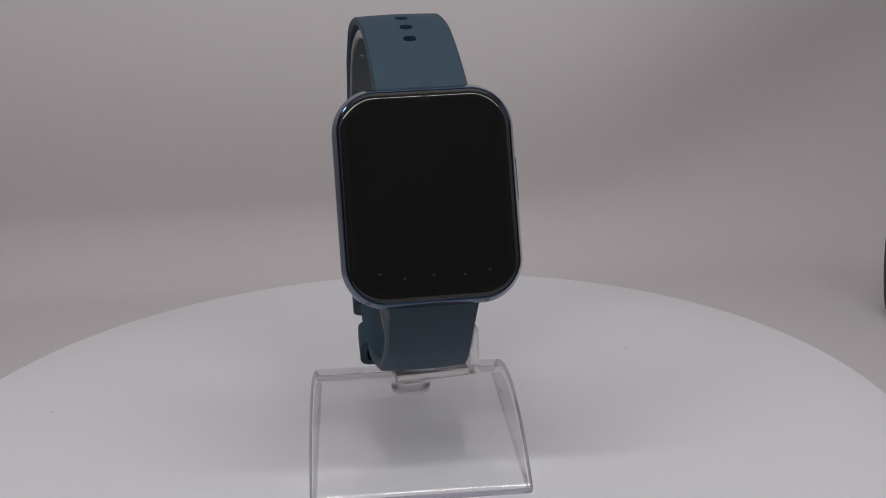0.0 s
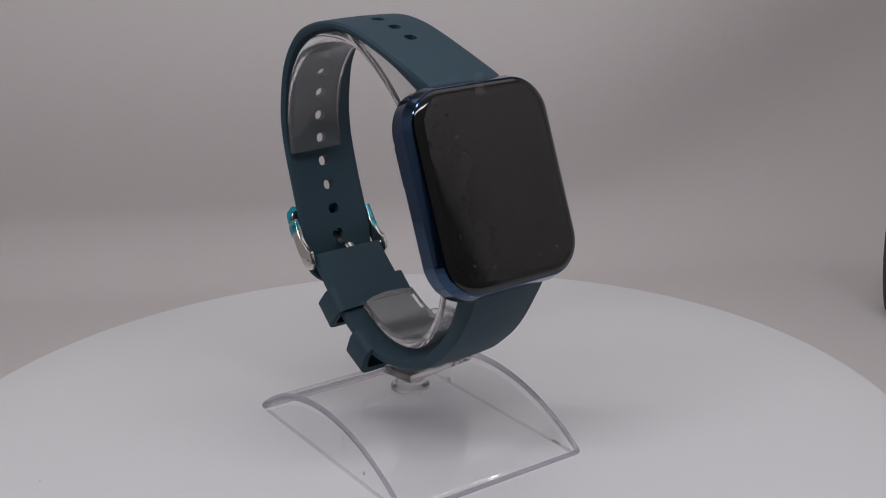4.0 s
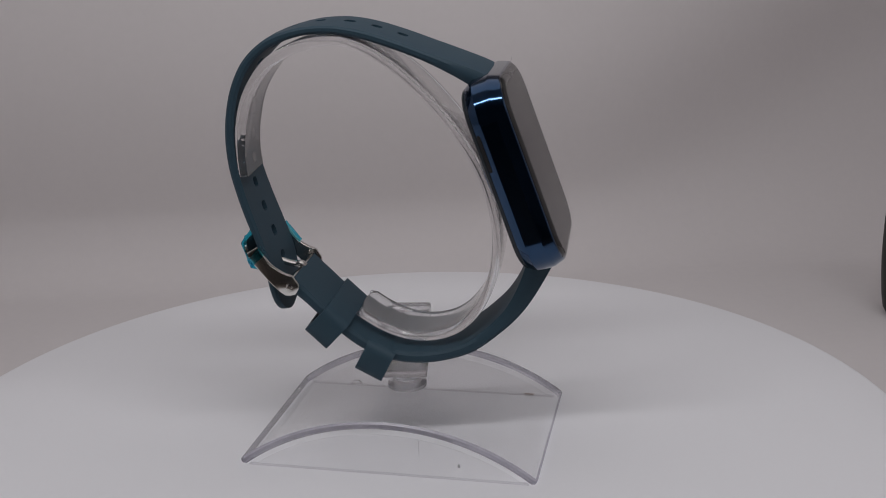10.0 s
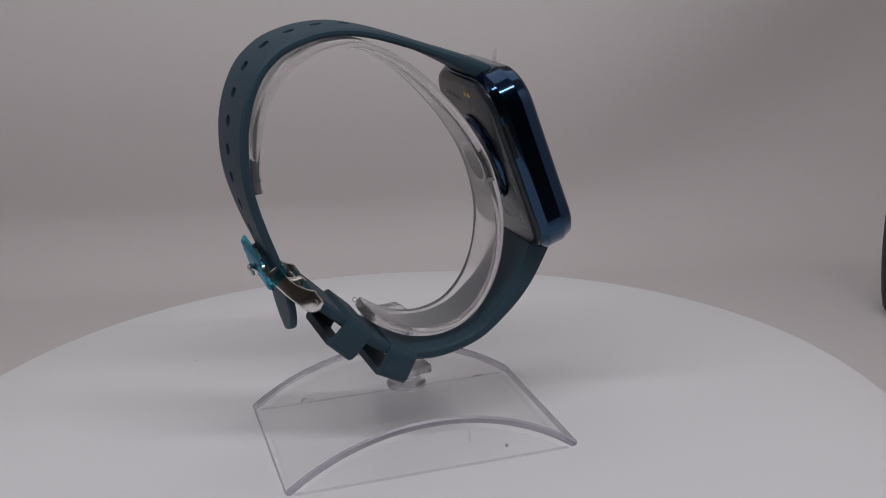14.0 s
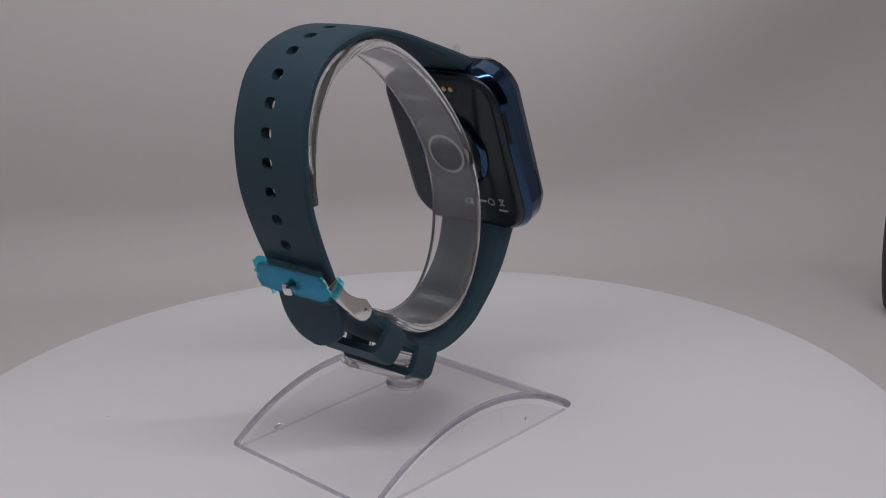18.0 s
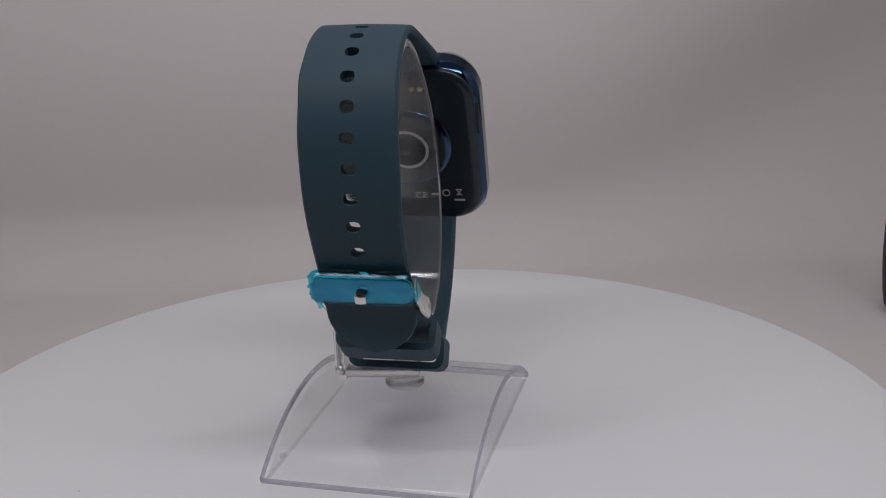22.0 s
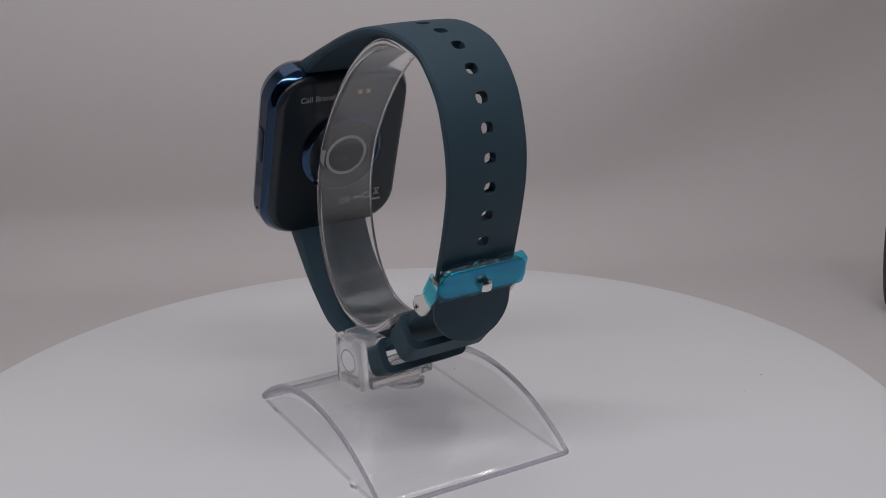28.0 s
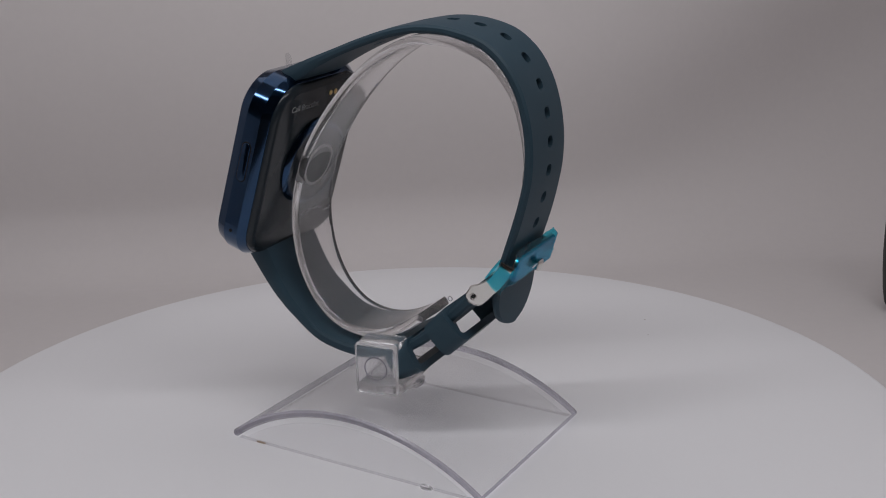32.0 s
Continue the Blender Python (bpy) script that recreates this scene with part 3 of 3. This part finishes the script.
def keeper(y, z, angle, length, x0, x1, above, below, wall=1.6):
    """An empty strap loop: (y, z) on the strap's outer face, angle of the strap there, reach above and below that face."""
    m = pose(0, y * MM, z * MM, angle, 0, 0)
    loops = []
    for inset, y0 in ((0, -length / 2), (0, length / 2), (wall, length / 2), (wall, -length / 2)):
        w, h = x1 - x0 - 2 * inset, above + below - 2 * inset
        loops.append([tuple(m @ (Vector(((x0 + x1) / 2 + a, y0, (above - below) / 2 + b)) * MM)) for a, b in outline(w, h, 2.2 if not inset else 1.1, 6)])
    return loft(loops, closed=True)


part("keeper", keeper(15.2, 29.9, 44, 6.4, -11.2, 10.8, 3.7, 4.8), M_STRAP, watch, "square silicone strap loop")
part("keeper", keeper(4.8, 21.9, 28, 6.7, -10.7, 11.3, 3.6, 4.5), M_STRAP, watch, "square silicone strap loop")


# the buckle: two side arms, an outer bar wrapped in blue film, a spring bar and the prong
def arm(x):
    prof = [(21.3, 39.3, 2.35), (22.2, 39.2, 2.45), (23.5, 39.5, 2.4), (25.5, 40.7, 1.95), (27.8, 42.5, 1.6), (29.4, 44.2, 1.5), (30.7, 45.9, 1.6), (31.6, 47.4, 1.5)]
    c, _, _ = spline(prof, 20)
    left, right = [], []
    for i in range(len(c)):
        a, b = c[max(0, i - 1)], c[min(len(c) - 1, i + 1)]
        ty, tz = b[0] - a[0], b[1] - a[1]
        l = math.hypot(ty, tz)
        k = c[i][2] * (math.sqrt(max(0.05, 1 - (1 - min(1, i / 4)) ** 2)))
        left.append((c[i][0] - tz / l * k, c[i][1] + ty / l * k))
        right.append((c[i][0] + tz / l * k, c[i][1] - ty / l * k))
    loop = left + right[::-1]
    cy, cz = np.mean(loop, axis=0)
    return loft([[((x + d + 0.09 * (z - 42)) * MM, (cy + (y - cy) * f) * MM, (cz + (z - cz) * f) * MM) for y, z in loop] for d, f in ((-0.62, 0.86), (-0.5, 0.95), (-0.28, 1), (0.28, 1), (0.5, 0.95), (0.62, 0.86))])


BAR = pose(0.4 * MM, 32.6 * MM, 46.25 * MM, -17, 0, 0)
buckle = part("buckle_bar", loft([[tuple(BAR @ (Vector((x, d, z)) * MM)) for x, z in outline(20.8 - 2 * i, 6.2 - 2 * i, 2.4 - i, 8)] for i, d in ((0.5, -0.6), (0, -0.35), (0, 0.3), (0.15, 0.5), (0.5, 0.6))]),
              M_STEEL, watch, "polished steel buckle bar")
for x in (-10.3, 10.3):
    part("buckle_arm", arm(x), M_STEEL, buckle, "polished steel buckle arm")
    part("rivet", lathe([(0.01, -0.7), (0.75, -0.7), (0.85, 0.62), (0.6, 0.74), (0.5, 0.66), (0.45, 0.62), (0.01, 0.62)], pose((x - 0.23) * MM, 23.2 * MM, 39.4 * MM, 0, 90 if x > 0 else -90, 0), n=16), M_STEEL, buckle)
    part("rivet_hole", lathe([(0.01, 0.5), (0.42, 0.5), (0.42, 0.66), (0.01, 0.66)], pose((x - 0.23) * MM, 23.2 * MM, 39.4 * MM, 0, 90 if x > 0 else -90, 0), n=12), M_DARK, buckle, "small dark hole")
part("pivot_pin", lathe([(0.01, -10.2), (0.8, -10.2), (0.8, 10.2), (0.01, 10.2)], pose(-0.15 * MM, 23.6 * MM, 39.6 * MM, 0, 90, 0), n=14), M_STEEL, buckle)
prong_path = [(22.2, 41.0), (23.4, 41.9), (25.0, 41.7), (28.0, 42.6), (31.0, 44.2), (33.2, 45.8), (34.4, 46.2), (34.9, 45.5), (34.5, 43.7)]
part("prong", ribbon([(y, z, 0.5, 1.2, 1.2, 0.0) for y, z in prong_path], 1, step=0.5, crown=0.3, edge=0.4), M_STEEL, buckle, "steel buckle prong")


def wrap():
    """Thin crumpled film drawn over the face of the bar, its loose hems lying on the strap, with a tuft at one end."""
    m = pose(0, 32.6 * MM, 46.25 * MM, -17, 0, 0)
    n, k = 64, 30
    front, rear = [], []
    bm = bmesh.new()
    for i in range(n + 1):
        u = i / n
        x = -10.4 + 21.9 * u
        end = max(0.0, abs(u - 0.5) - 0.42) / 0.08
        tuft = max(0.0, u - 0.90) / 0.10
        rows = ([], [])
        for j in range(k + 1):
            v = -1 + 2 * j / k
            soft = noise.noise(Vector((x * 0.35, v * 1.2, 3.1)))
            fine = noise.noise(Vector((x * 1.3, v * 3.5, 9.0)))
            reach = 4.3 * (1 - (0.32 if u > 0.5 else 0.6) * end * end) + 0.5 * soft
            zz = reach * v
            over = min(1.0, max(0.0, (abs(zz) - 2.9) / 1.1))
            over = over * over * (3 - 2 * over)
            yy = 0.82 * (1 - 0.7 * end * end) - 1.25 * over + 0.10 * soft + (0.05 + 0.18 * over + 0.4 * tuft) * fine
            for row, off in zip(rows, (0.0, -0.05)):
                row.append(bm.verts.new(m @ (Vector((x + 0.5 * tuft * fine, yy + off, zz + 0.8 * tuft * soft)) * MM)))
        front.append(rows[0])
        rear.append(rows[1])
    for side in (front, rear):
        for p, q in zip(side, side[1:]):
            for j in range(k):
                bm.faces.new((p[j], p[j + 1], q[j + 1], q[j]))
    for i in range(n):
        for j in (0, k):
            bm.faces.new((front[i][j], front[i + 1][j], rear[i + 1][j], rear[i][j]))
    for i in (0, n):
        for j in range(k):
            bm.faces.new((front[i][j], front[i][j + 1], rear[i][j + 1], rear[i][j]))
    return bm


part("wrapping_film", wrap(), M_WRAP, watch, "crumpled blue protective film on the buckle", smooth_angle=50)


def sleeve(x, far):
    """Film torn loose round one arm of the buckle."""
    bm = bmesh.new()
    rows = []
    for i in range(9):
        u = i / 8
        y, z = 31.3 - 3.6 * u * far, 46.7 - 4.4 * u * far
        ring = []
        for k in range(14):
            a = (0 if x > 0 else math.pi) + radians(-125 + 250 * k / 13)
            nz = noise.noise(Vector((x, u * 4, a * 1.3)))
            r1, r2 = 0.95 + 0.15 * nz, 2.45 + 0.3 * nz * (0.3 + u)
            ring.append(bm.verts.new(Vector((x + 0.09 * (z - 42) + r1 * math.cos(a), y + r2 * math.sin(a) * 0.72 + 0.3 * nz, z - r2 * math.sin(a) * 0.7)) * MM))
        rows.append(ring)
    for a, b in zip(rows, rows[1:]):
        for k in range(13):
            bm.faces.new((a[k], a[k + 1], b[k + 1], b[k]))
    return bm


for x, far in ((-10.3, 0.35), (10.3, 1.0)):
    part("torn_film", sleeve(x, far), M_WRAP, watch, "loose end of thin blue film", smooth_angle=50)
for k in range(5):
    x, v = -11.5 + 5.6 * k + random.uniform(-1, 1), -15.5 + random.uniform(-1.2, 1.2)
    part("air_bubble", lathe([(0.01, -0.05), (0.24, -0.05), (0.18, 0.03), (0.01, 0.05)], CASE @ pose(x * MM, v * MM, 0.98 * MM), n=10), M_BUBBLE, film, "tiny bubble under the film")


# ---- the slow turn ----
def motions():
    turn = [(0, 12.14), (4, 41.43), (8, 70.72), (12, 100.03), (16, 129.33), (20, 158.61), (24, 187.92), (28, 217.23), (32, 246.54)]
    for thing in (turntable, stand, watch):
        walk(thing, [(t, pose(0, 0, 0, 0, 0, a - 7.0)) for t, a in turn])


motions()
